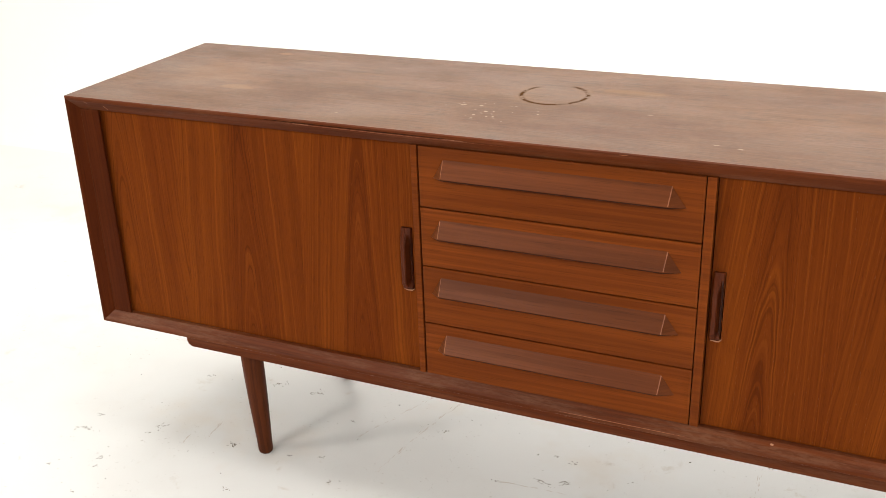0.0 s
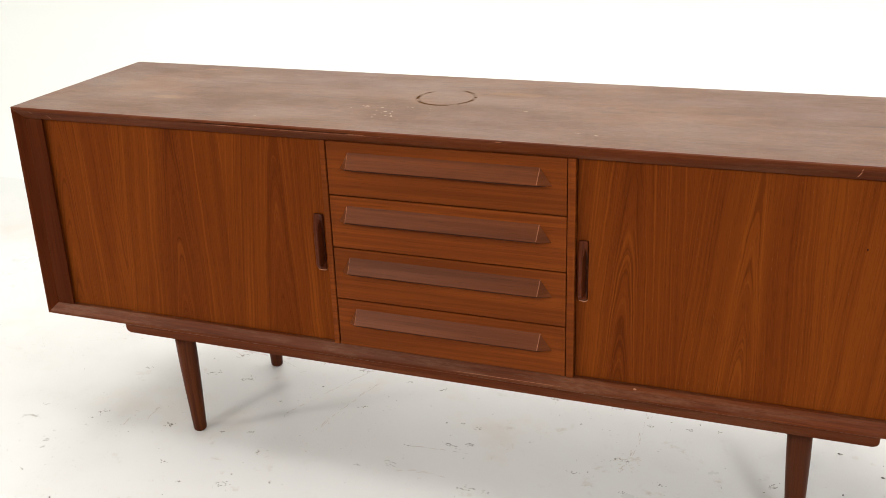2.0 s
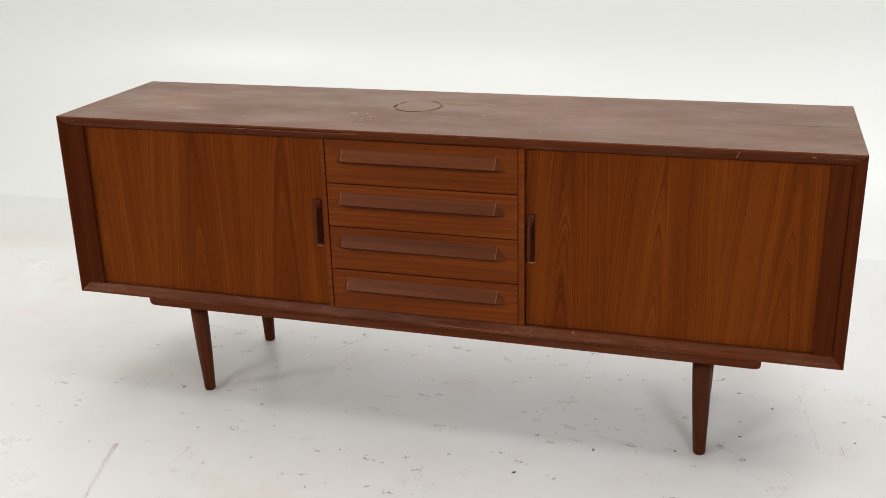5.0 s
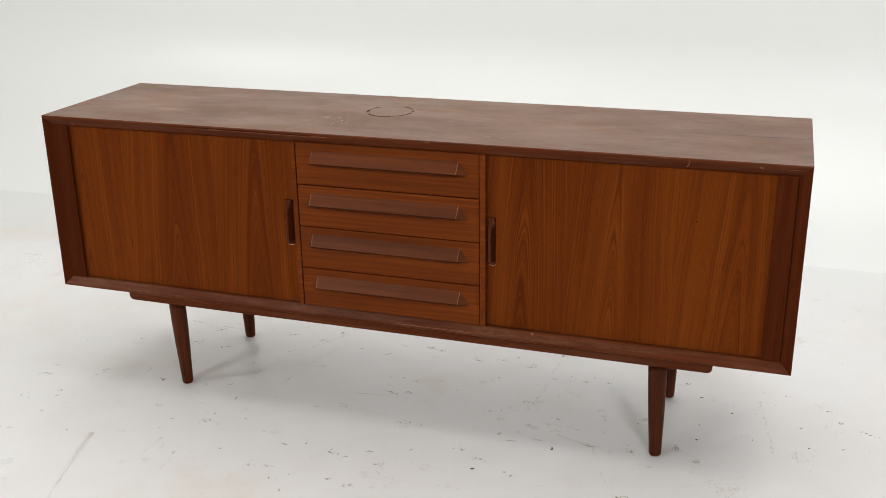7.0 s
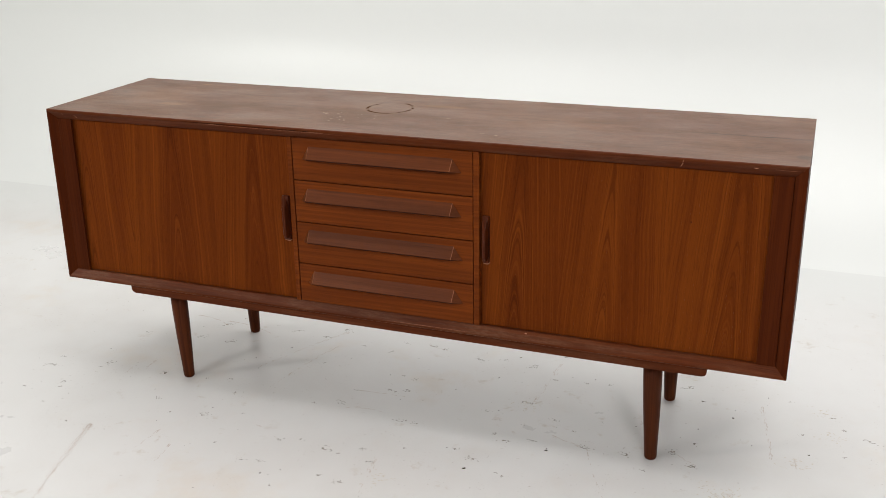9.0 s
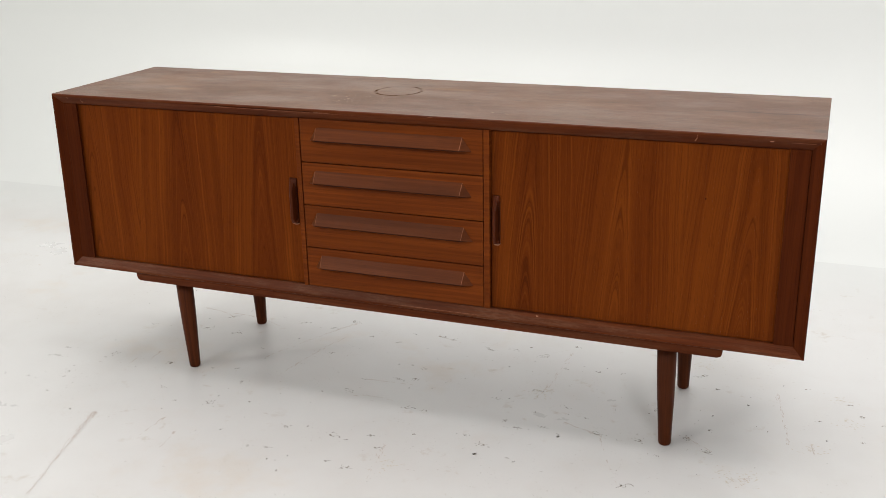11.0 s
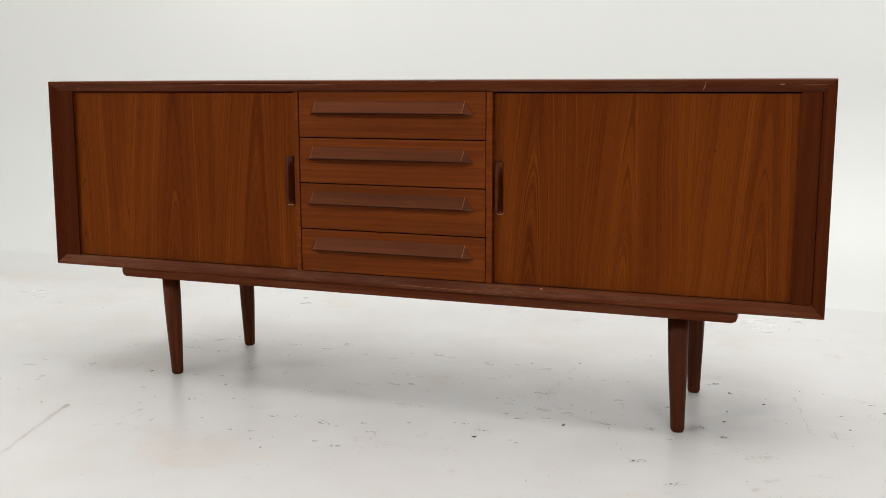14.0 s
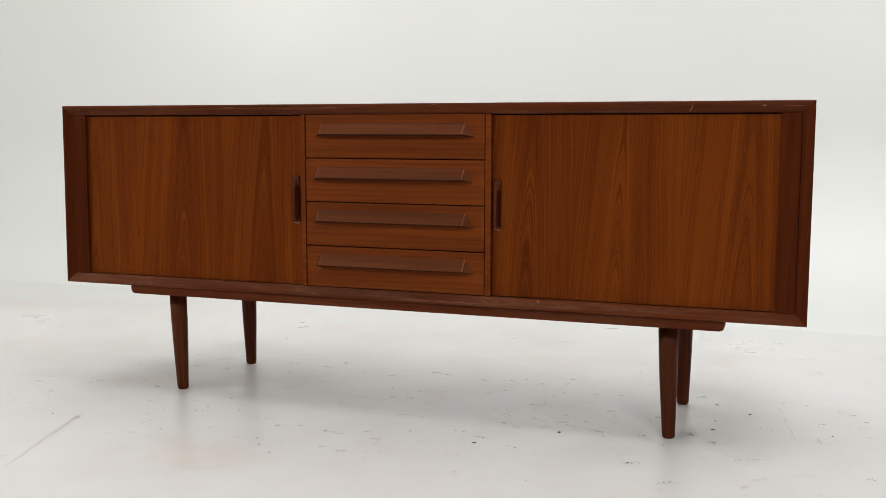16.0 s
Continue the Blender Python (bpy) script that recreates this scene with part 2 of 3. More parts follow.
    # long dark scratches and checks that follow the grain
    check = g.noise(g.vector(g.math("MULTIPLY", x, 3.5), g.math("MULTIPLY", y, 95.0), 9.0), 1.0, 3.0, 0.6)
    colour = g.mix(g.math("MULTIPLY", g.span(check, 0.65, 0.69), 0.6), colour, (0.05, 0.026, 0.018))
    split = g.math("ABSOLUTE", g.math("SUBTRACT", y, g.math("ADD", 0.24, g.math("MULTIPLY", g.math("SUBTRACT", fray, 0.5), 0.03))))
    split = g.math("MULTIPLY", g.span(split, 0.0055, 0.002), g.span(x, 0.70, 0.78))
    colour = g.mix(g.math("MULTIPLY", split, g.span(gap, 0.40, 0.48)), colour, (0.045, 0.022, 0.014))
    notch = spot(0.988, 0.08, 0.02, 0.018)
    colour = g.mix(g.span(notch, 1.1, 0.7, 0.0, 0.7), colour, (0.06, 0.03, 0.018))
    # pale flecks: a cluster near the ring and a few strays
    dist, _ = g.cells(g.vector(g.math("MULTIPLY", x, 60.0), g.math("MULTIPLY", y, 110.0), 0.0))
    cluster = g.span(spot(-0.17, 0.145, 0.15, 0.075), 1.1, 0.3)
    fleck = g.span(g.math("SUBTRACT", dist, g.math("ADD", 0.03, g.math("MULTIPLY", g.math("MULTIPLY", cluster, gap), 0.42))), 0.0, -0.03)
    thinned = g.span(g.noise(g.vector(x, y, 0.0), 26.0, 1.0), 0.46, 0.50)
    colour = g.mix(g.math("MULTIPLY", fleck, thinned), colour, (0.42, 0.33, 0.24))
    for cx, cy in ((0.249, 0.08), (0.285, 0.072), (0.112, 0.207), (-0.42, 0.06), (-0.62, 0.05)):
        stray = g.math("ADD", spot(cx, cy, 0.0045, 0.0024), g.math("MULTIPLY", g.math("SUBTRACT", grit, 0.5), 4.5))
        colour = g.mix(g.span(stray, 1.0, 0.6, 0.0, 0.7), colour, (0.42, 0.33, 0.24))
    rough = g.span(haze, 0.3, 0.7, 0.34, 0.48)
    return g.finish(colour, rough, g.math("ADD", pores, g.math("MULTIPLY", check, 0.6)), 0.0004, g.math("MULTIPLY", g.math("SUBTRACT", 1.0, g.math("MULTIPLY", rim, open_side)), 0.30))


def white_paint():
    """Studio floor paint: white, half-gloss, walked on."""
    g = Graph("white_floor_paint")
    x, y, z = g.coords()
    at = g.vector(x, y, z)
    slow = g.noise(at, 1.3, 4.0, 0.6)
    colour = g.mix(g.span(slow, 0.38, 0.7), (0.710, 0.700, 0.693), (0.656, 0.638, 0.625))
    dirt = g.noise(at, 5.5, 5.0, 0.65)
    colour = g.mix(g.math("MULTIPLY", g.span(dirt, 0.54, 0.78), 0.30), colour, (0.655, 0.610, 0.565))
    cloud = g.span(g.noise(g.vector(x, y, 3.0), 3.1, 5.0, 0.6), 0.56, 0.74)
    colour = g.mix(g.math("MULTIPLY", cloud, 0.5), colour, (0.655, 0.585, 0.515))
    # scattered brownish rubs, soft at the rim
    rub = g.math("MULTIPLY", g.span(g.noise(g.vector(x, y, 12.0), 16.0, 5.0, 0.68), 0.58, 0.72), g.span(g.noise(g.vector(x, y, 21.0), 2.2, 2.0), 0.46, 0.62))
    colour = g.mix(g.math("MULTIPLY", rub, 0.6), colour, (0.52, 0.455, 0.39))
    crumb = g.noise(at, 95.0, 4.0, 0.72)
    patch = g.math("MULTIPLY", g.span(g.noise(at, 2.6, 3.0, 0.6), 0.44, 0.62), g.span(g.noise(at, 17.0, 2.0), 0.44, 0.60))
    colour = g.mix(g.math("MULTIPLY", g.math("MULTIPLY", g.span(crumb, 0.61, 0.67), patch), 0.6), colour, (0.32, 0.27, 0.23))
    colour = g.mix(g.span(g.math("ADD", y, g.math("MULTIPLY", dirt, 0.3)), 1.2, 1.72), colour, (0.705, 0.709, 0.699))
    rough = g.span(g.math("ADD", g.math("MULTIPLY", slow, 0.6), g.math("MULTIPLY", dirt, 0.4)), 0.35, 0.65, 0.27, 0.38)
    return g.finish(colour, rough, g.noise(at, 40.0, 2.0), 0.0002, 0.5)


def cove_paint():
    g = Graph("white_cove_paint")
    x, y, z = g.coords()
    at = g.vector(x, y, z)
    slow = g.noise(at, 1.1, 4.0, 0.6)
    colour = g.mix(g.span(slow, 0.3, 0.75), (0.776, 0.784, 0.772), (0.768, 0.776, 0.764))
    return g.finish(colour, 0.36, None, 0.0, 0.5)


def plain(name, colour, rough=0.6, spread=0.12, gloss=0.5):
    g = Graph(name)
    x, y, z = g.coords()
    n = g.noise(g.vector(x, y, z), 35.0, 3.0)
    return g.finish(g.mix(n, tuple(v * (1 - spread) for v in colour), tuple(v * (1 + spread) for v in colour)), rough, None, 0.0, gloss)


VENEER = teak_veneer()
TOP = faded_top()
EDGE = teak_flat("teak_edge", (0.1168, 0.0261, 0.0062), (0.0733, 0.0156, 0.0042), "x", 0.42, 0.0, 0.07, 0.22)
LOW_EDGE = teak_flat("teak_worn_edge", (0.1168, 0.0261, 0.0062), (0.0733, 0.0156, 0.0042), "x", 0.42, 0.0, 0.08, 0.42)
UPRIGHT = teak_flat("teak_upright", (0.0775, 0.0158, 0.0037), (0.0549, 0.0106, 0.0027), "z", 0.42, 0.0, 0.022)
DRAWER = teak_flat("teak_drawer", (0.1739, 0.0384, 0.0049), (0.1204, 0.0246, 0.0037), "x", 0.48, 0.0, 0.06)
PULL = teak_flat("teak_pull", (0.1305, 0.0326, 0.0071), (0.0917, 0.0218, 0.0049), "x", 0.40, 0.0, 0.115)
GRIP = teak_flat("teak_grip", (0.0860, 0.0167, 0.0040), (0.0537, 0.0100, 0.0026), "z", 0.36, 0.0, 0.14)
LEG = teak_flat("teak_leg", (0.1023, 0.0246, 0.0063), (0.0585, 0.0136, 0.0039), "z", 0.42, 0.0, 0.09)
RUBBED = teak_flat("teak_rubbed", (0.32, 0.120, 0.050), (0.21, 0.073, 0.030), "x", 0.4, 0.05, 0.2)
BARE = plain("bare_wood", (0.33, 0.15, 0.075), 0.6, 0.2)
# Near-black holds the shade inside the case; the cracked edge has it too.
DARK = plain("inside_shade_and_crack", (0.014, 0.005, 0.003), 0.8, 0.12, 0.05)
# Dark red-brown: shade below the drawer pulls, put into the colour.
PULL_SHADE = plain("pull_underside_shade", (0.036, 0.010, 0.004), 0.6, 0.2, 0.08)
FLOOR = white_paint()
COVE = cove_paint()
WALL = plain("grey_wall_paint", (0.68, 0.68, 0.67), 0.8, 0.06)
CRUMB = plain("crumb_dark", (0.075, 0.056, 0.042), 0.8, 0.5)
SCUFF = plain("scuff_grey", (0.20, 0.168, 0.138), 0.7, 0.45)
SMUDGE = plain("smudge_brown", (0.600, 0.545, 0.465), 0.7, 0.10)
STREAK = plain("scuff_pale", (0.525, 0.450, 0.405), 0.6, 0.12)


# ---------------------------------------------------------------- mesh helpers
def part(name, bm, material, parent=None, label="", smooth=False):
    bmesh.ops.recalc_face_normals(bm, faces=bm.faces)
    data = bpy.data.meshes.new(name)
    bm.to_mesh(data)
    bm.free()
    data.materials.append(material)
    for p in data.polygons:
        p.use_smooth = smooth
    ob = new(name, data)
    ob.parent = parent
    return tagged(ob, label)


def box(bm, x0, x1, y0, y1, z0, z1, bevel=0.0, segments=2):
    got = bmesh.ops.create_cube(bm, size=1.0)["verts"]
    for v in got:
        v.co = Vector((x0 + (v.co.x + 0.5) * (x1 - x0), y0 + (v.co.y + 0.5) * (y1 - y0), z0 + (v.co.z + 0.5) * (z1 - z0)))
    if bevel:
        edges = list({e for v in got for e in v.link_edges})
        bmesh.ops.bevel(bm, geom=edges, offset=bevel, segments=segments, affect="EDGES", profile=0.5)


def loft(bm, rings, closed=True):
    """Skin between rings of points of one length; the first and last are capped."""
    rows = [[bm.verts.new(p) for p in ring] for ring in rings]
    n = len(rows[0])
    for a, b in zip(rows, rows[1:]):
        for k in range(n if closed else n - 1):
            bm.faces.new((a[k], a[(k + 1) % n], b[(k + 1) % n], b[k]))
    if closed:
        bm.faces.new(rows[0])
        bm.faces.new(rows[-1])


# ---------------------------------------------------------------- studio
FLOOR_END, COVE_R, WEST, EAST, SOUTH, HEIGHT = 1.60, 0.75, -6.0, 5.0, -5.0, 3.9
bm = bmesh.new()
box(bm, WEST, EAST, SOUTH, FLOOR_END, -0.12, 0.0)
floor = tagged(part("floor", bm, FLOOR), "white painted studio floor with scuffs and paint flecks", "floor", kind="structure")

bm = bmesh.new()
front = [(FLOOR_END + COVE_R * math.sin(a), COVE_R * (1 - math.cos(a))) for a in [math.pi / 2 * k / 24 for k in range(25)]] + [(FLOOR_END + COVE_R, HEIGHT)]
back = [(FLOOR_END + COVE_R + 0.15, HEIGHT), (FLOOR_END + COVE_R + 0.15, -0.12), (FLOOR_END, -0.12)]
loft(bm, [[(x, y, z) for y, z in front + back] for x in (WEST, EAST)])
cove = part("wall_north", bm, COVE, smooth=True)
cove.data.set_sharp_from_angle(angle=radians(20))
tagged(cove, "seamless white studio cove wall curving up from the floor", "wall", kind="structure")
for name, b in (("wall_west", (WEST - 0.15, WEST, SOUTH, 2.5, -0.12, HEIGHT)), ("wall_east", (EAST, EAST + 0.15, SOUTH, 2.5, -0.12, HEIGHT)), ("wall_south", (WEST - 0.15, EAST + 0.15, SOUTH - 0.15, SOUTH, -0.12, HEIGHT)), ("ceiling", (WEST - 0.15, EAST + 0.15, SOUTH - 0.15, 2.5, HEIGHT, HEIGHT + 0.15))):
    bm = bmesh.new()
    box(bm, *b)
    tagged(part(name, bm, WALL if name != "wall_west" else COVE), "plain painted studio " + name.split("_")[0], name.split("_")[0], kind="structure")

# ---------------------------------------------------------------- sideboard
sideboard = tagged(new("sideboard"), "worn teak sideboard with tambour doors, four drawers and tapered legs", "sideboard")
HALF, DEPTH, LOW, HIGH = 1.0, 0.466, 0.304, 0.803
PROFILE = [(0.0, 0.0025), (0.0018, 0.0), (0.0075, 0.0006), (0.0262, 0.0125), (0.0262, DEPTH), (0.0, DEPTH)]


def case_panel(name, a, b, material, steps=1):
    """One board of the case between two mitred corners; a corner is its place and the way inwards."""
    bm = bmesh.new()
    rings = []
    for k in range(steps + 1):
        f = k / steps
        ring = []
        for w, y in PROFILE:
            pa, pb = Vector((a[0] + a[2] * w, y, a[1] + a[3] * w)), Vector((b[0] + b[2] * w, y, b[1] + b[3] * w))
            p = pa.lerp(pb, f)
            if y > 0.4:  # the back stands a little high and narrow
                p.z += 0.0045 * (p.z - LOW) / (HIGH - LOW)
                p.x *= 0.9965 if p.x > 0 else 0.999
            ring.append(p)
        rings.append(ring)
    loft(bm, rings)
    return part(name, bm, material, sideboard)


TL, TR, BL, BR = (-HALF, HIGH, 1, -1), (HALF, HIGH, -1, -1), (-HALF - 0.005, LOW, 1, 1), (HALF, LOW, -1, 1)
top = case_panel("top_panel", TL, TR, TOP)
top.data.materials.append(EDGE)
for p in top.data.polygons:
    p.material_index = 0 if p.normal.z > 0.9 else 1
tagged(top, "faded stained top with a dark ring mark")
tagged(case_panel("bottom_panel", BL, BR, LOW_EDGE), "scuffed, dusty bottom board")
case_panel("side_panel", TL, BL, UPRIGHT)
case_panel("side_panel", TR, BR, UPRIGHT)
bm = bmesh.new()
box(bm, -0.9737, 0.9737, 0.440, 0.452, 0.3304, 0.7766)
part("back_panel", bm, DARK, sideboard)

IN_LOW, IN_HIGH = 0.3305, 0.7765
# fixed stiles that hide the ends of the shutters
for x0, x1 in ((-0.9729, -0.929), (0.931, 0.9730)):
    bm = bmesh.new()
    box(bm, x0, x1, 0.0105, 0.0160, IN_LOW, IN_HIGH, 0.0012)
    for v in bm.verts:
        if x1 < 0 and v.co.z < 0.5:
            v.co.x -= 0.0045
    part("stile", bm, UPRIGHT, sideboard)
for x0, x1 in ((-0.2522, -0.2406), (0.2490, 0.2636)):
    bm = bmesh.new()
    box(bm, x0, x1, 0.0095, 0.430, IN_LOW, IN_HIGH, 0.001)
    part("divider", bm, DRAWER, sideboard)


def tambour_door(x0, x1, grip0, grip1, lead0, lead1):
    """A shutter of narrow upright slats between x0 and x1, with a solid lead strip that carries the sunk pull."""
    y0, y1, z0, z1 = 0.0205, 0.0305, 0.3319, 0.7738
    low, high = 0.4965, 0.6175
    bm = bmesh.new()
    box(bm, lead0, grip0, y0, y1, z0, z1)
    box(bm, grip1, lead1, y0, y1, z0, z1)
    box(bm, grip0, grip1, y0, y1, z0, low)
    box(bm, grip0, grip1, y0, y1, high, z1)
    bmesh.ops.remove_doubles(bm, verts=bm.verts, dist=1e-5)
    door = part("tambour_door", bm, VENEER, sideboard, "sliding tambour door of flame-figured teak slats")
    # sunk pull: a raised grip with sloping ends and a scooped groove beside it
    bm = bmesh.new()
    ridge = grip0 + 0.0090

    def section(z, lift, groove):
        return [(grip0 + 0.0006, 0.040, z), (grip0 + 0.0006, y0 - lift * 0.85, z), (grip0 + 0.0018, y0 - lift, z), (ridge - 0.0014, y0 - lift, z), (ridge, y0 - lift * 0.8, z), (ridge + 0.0030, y0 + groove, z), (grip1 - 0.0026, y0 + groove, z), (grip1 - 0.0012, y0 - lift * 0.25, z), (grip1 - 0.0006, 0.040, z)]
    loft(bm, [section(low - 0.0010, 0.0030, -0.0028), section(low + 0.004, 0.0060, -0.005), section(low + 0.012, 0.0105, 0.006), section(high - 0.034, 0.0105, 0.006), section(high - 0.012, 0.0065, -0.004), section(high - 0.0006, 0.0045, -0.004)])
    part("pull", bm, GRIP, door, "sunk dark teak finger pull")
    bm = bmesh.new()
    loft(bm, [[(x, y, low - 0.0012 + rise) for x, rise in ((grip0 + 0.002, 0.0), (grip0 + 0.010, -0.0016), (grip1 - 0.003, -0.0012), (grip1 + 0.0006, 0.002), (grip1 + 0.0006, 0.0034), (grip1 - 0.003, 0.0004), (grip0 + 0.010, -0.0002), (grip0 + 0.002, 0.0010))] for y in (y0 - 0.0042, y0 + 0.001)])
    part("worn_rim", bm, BARE, door, "pale worn rim under the finger pull")
    count = round((x1 - x0) / 0.0185)
    step = (x1 - x0) / count
    for k in range(count):
        bm = bmesh.new()
        box(bm, x0 + k * step + 0.00001, x0 + (k + 1) * step - 0.00001, y0, y1 - 0.002, z0, z1)
        part("slat", bm, VENEER, door)
    return door


tambour_door(-0.945, -0.292, -0.2815, -0.2605, -0.2920, -0.2560)
tambour_door(0.298, 0.945, 0.2695, 0.2875, 0.2656, 0.2980)
# Sheet added behind the fronts, near-black so the gaps read as deep shade.
bm = bmesh.new()
box(bm, -0.9737, 0.9737, 0.044, 0.050, IN_LOW - 0.0001, IN_HIGH + 0.0001)
part("gap_backing", bm, DARK, sideboard, "added near-black sheet behind the doors, shade of the gaps as colour")

# drawers with wedge pulls
EDGES_Z = (0.7776, 0.6650, 0.5525, 0.4385, 0.3310)
PULLS = ((0.7560, -0.191, 0.197), (0.6450, -0.200, 0.196), (0.5335, -0.202, 0.198), (0.4190, -0.195, 0.198))
for k in range(4):
    bm = bmesh.new()
    box(bm, -0.2370, 0.2475, 0.0085, 0.028, EDGES_Z[k + 1] + 0.0014, EDGES_Z[k] - 0.0014, 0.0008)
    drawer = part("drawer", bm, DRAWER, sideboard, "teak drawer front with a wedge-shaped pull")
    high, a, b = PULLS[k]
    low, face, out = high - 0.0300, 0.0087, -0.0110
    bm = bmesh.new()
    pts = [bm.verts.new(p) for p in ((a, face, high), (b, face, high), (b - 0.002, out, low + 0.001), (a + 0.002, out, low + 0.001), (a - 0.019, face, low - 0.0045), (b + 0.024, face, low - 0.0045), (b - 0.002, out + 0.0028, low - 0.0028), (a + 0.002, out + 0.0028, low - 0.0028))]
    for f in ((0, 1, 2, 3), (0, 3, 4), (1, 5, 2), (3, 2, 6, 7), (4, 3, 7), (5, 6, 2), (4, 7, 6, 5), (0, 4, 5, 1)):
        bm.faces.new([pts[n] for n in f])
    bmesh.ops.recalc_face_normals(bm, faces=bm.faces)
    bmesh.ops.bevel(bm, geom=[e for e in bm.edges if max(v.co.y for v in e.verts) < face - 0.001 or e.calc_length() < 0.045], offset=0.0008, segments=1, affect="EDGES", profile=0.5)
    pull = part("pull", bm, PULL, drawer, "dark teak wedge pull with hipped ends")
    pull.data.materials.append(RUBBED)
    pull.data.materials.append(PULL_SHADE)
    for p in pull.data.polygons:
        p.material_index = 1 if p.area < 0.0004 and p.center.y < face - 0.003 and p.normal.z > -0.5 and p.center.z > low + 0.006 and max((pull.data.vertices[v].co - p.center).length for v in p.vertices) > 0.008 and p.area < 0.0018 * max((pull.data.vertices[v].co - p.center).length for v in p.vertices) * 2 else 0
    for p in pull.data.polygons:  # down-facing faces coloured dark for the shade under the pull
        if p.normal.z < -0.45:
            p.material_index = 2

# bare pale nicks along the front edges
def nick(x, w, length, width, angle, side="top", seed=0, material=BARE):
    """A scraped spot on the front edge, w in from the case's outline."""
    near = random.Random(seed)
    bm = bmesh.new()
    ring = []
    for k in range(8):
        a = 2 * math.pi * k / 8
        u, v = 0.5 * length * math.cos(a) * near.uniform(0.7, 1.1), 0.5 * width * math.sin(a) * near.uniform(0.5, 1.2)
        px, pw = u * math.cos(angle) - v * math.sin(angle), w + u * math.sin(angle) + v * math.cos(angle)
        y = np.interp(pw, [0.0018, 0.0075, 0.0262], [0.0, 0.0006, 0.0125]) - 0.0003
        ring.append(bm.verts.new((x + px, y, HIGH - pw if side == "top" else LOW + pw)))
    bm.faces.new(ring)
    part("nick", bm, material, sideboard)


nick(0.736, 0.017, 0.016, 0.0022, -1.0, seed=1)
nick(0.893, 0.011, 0.010, 0.0030, 0.1, seed=2)
nick(0.9905, 0.011, 0.006, 0.0012, 1.2, seed=4)
nick(-0.905, 0.018, 0.014, 0.0014, 1.0, seed=5)
nick(-0.948, 0.010, 0.008, 0.0012, 0.9, seed=6)
nick(-0.165, 0.0085, 0.060, 0.0010, 0.02, seed=8)
nick(0.12, 0.003, 0.018, 0.0014, 0.0, seed=10, material=RUBBED)
nick(-0.46, 0.008, 0.040, 0.0009, 0.0, seed=11)
nick(0.385, 0.022, 0.007, 0.0035, 0.0, "bottom", seed=12)
nick(-0.36, 0.0062, 0.50, 0.0016, 0.004, seed=14, material=DARK)
nick(-0.30, 0.0095, 0.42, 0.0016, 0.004, seed=15, material=RUBBED)
nick(0.955, 0.0115, 0.070, 0.0010, 0.01, seed=16, material=RUBBED)
nick(0.12, 0.0080, 0.24, 0.0009, 0.002, "bottom", seed=20, material=RUBBED)
nick(0.739, 0.0075, 0.004, 0.0016, -0.9, seed=17)

# base frame
bm = bmesh.new()
z0, z1, r = 0.2805, 0.3035, 0.012
outline = [(-0.792, z1), (-0.792, z0 + r), (-0.7885, z0 + r * 0.3), (-0.780, z0), (0.812, z0), (0.820, z0 + 0.003), (0.823, z0 + 0.008), (0.824, z1)]
loft(bm, [[(x, y, z) for x, z in outline] for y in (0.0085, 0.045)])
part("base_rail", bm, EDGE, sideboard)
bm = bmesh.new()
loft(bm, [[(x, y, z) for x, z in outline] for y in (0.405, 0.440)])
part("base_rail", bm, EDGE, sideboard)
for x in (-0.68, 0.69):
    bm = bmesh.new()
    box(bm, x - 0.03, x + 0.03, 0.0455, 0.4045, z0 + 0.001, z1)
    part("cross_rail", bm, EDGE, sideboard)


def leg(top_x, top_y, foot_x, foot_y):
    bm = bmesh.new()
    shape = [(0.0, 0.0125), (0.0025, 0.0148), (0.007, 0.0158), (0.06, 0.0178), (0.13, 0.0208), (0.20, 0.0228), (0.285, 0.0236)]
    rings = []
    for z, r in shape:
        f = z / 0.285
        cx, cy = foot_x + (top_x - foot_x) * f, foot_y + (top_y - foot_y) * f
        rings.append([(cx + r * math.cos(a), cy + r * math.sin(a), z) for a in [2 * math.pi * k / 32 for k in range(32)]])
    loft(bm, rings)
    return part("leg", bm, LEG, sideboard, smooth=True)


leg(-0.684, 0.075, -0.677, 0.078)
leg(0.689, 0.075, 0.696, 0.078)
leg(-0.655, 0.410, -0.657, 0.424)
leg(0.690, 0.395, 0.691, 0.405)


# ---------------------------------------------------------------- scuffs on the floor
def flake(bm, cx, cy, length, width, angle, rng):
    """A flat irregular chip of grey where the paint has gone."""
    n, z = 9, 0.0002 + rng.uniform(0.0, 0.0003)
    ca, sa = math.cos(angle), math.sin(angle)
    ring = []
    for k in range(n):
        a = 2 * math.pi * k / n
        u, v = 0.5 * length * math.cos(a) * rng.uniform(0.6, 1.1), 0.5 * width * math.sin(a) * rng.uniform(0.4, 1.2)
        ring.append(bm.verts.new((cx + u * ca - v * sa, cy + u * sa + v * ca, z)))
    bm.faces.new(ring)


def crescent(bm, cx, cy, radius, start, sweep, width, rng):
    """A curved sliver where a blister of paint has broken away."""
    n, rows, z = 7, [], 0.0002 + rng.uniform(0.0, 0.0003)
    squash = rng.uniform(0.45, 0.9)
    for k in range(n + 1):
        a = start + sweep * k / n
        half = 0.5 * width * (0.25 + math.sin(math.pi * k / n)) * rng.uniform(0.6, 1.2)
        rows.append([bm.verts.new((cx + (radius + d) * math.cos(a), cy + (radius + d) * squash * math.sin(a), z)) for d in (-half, half)])
    for a, b in zip(rows, rows[1:]):
        bm.faces.new((a[0], a[1], b[1], b[0]))


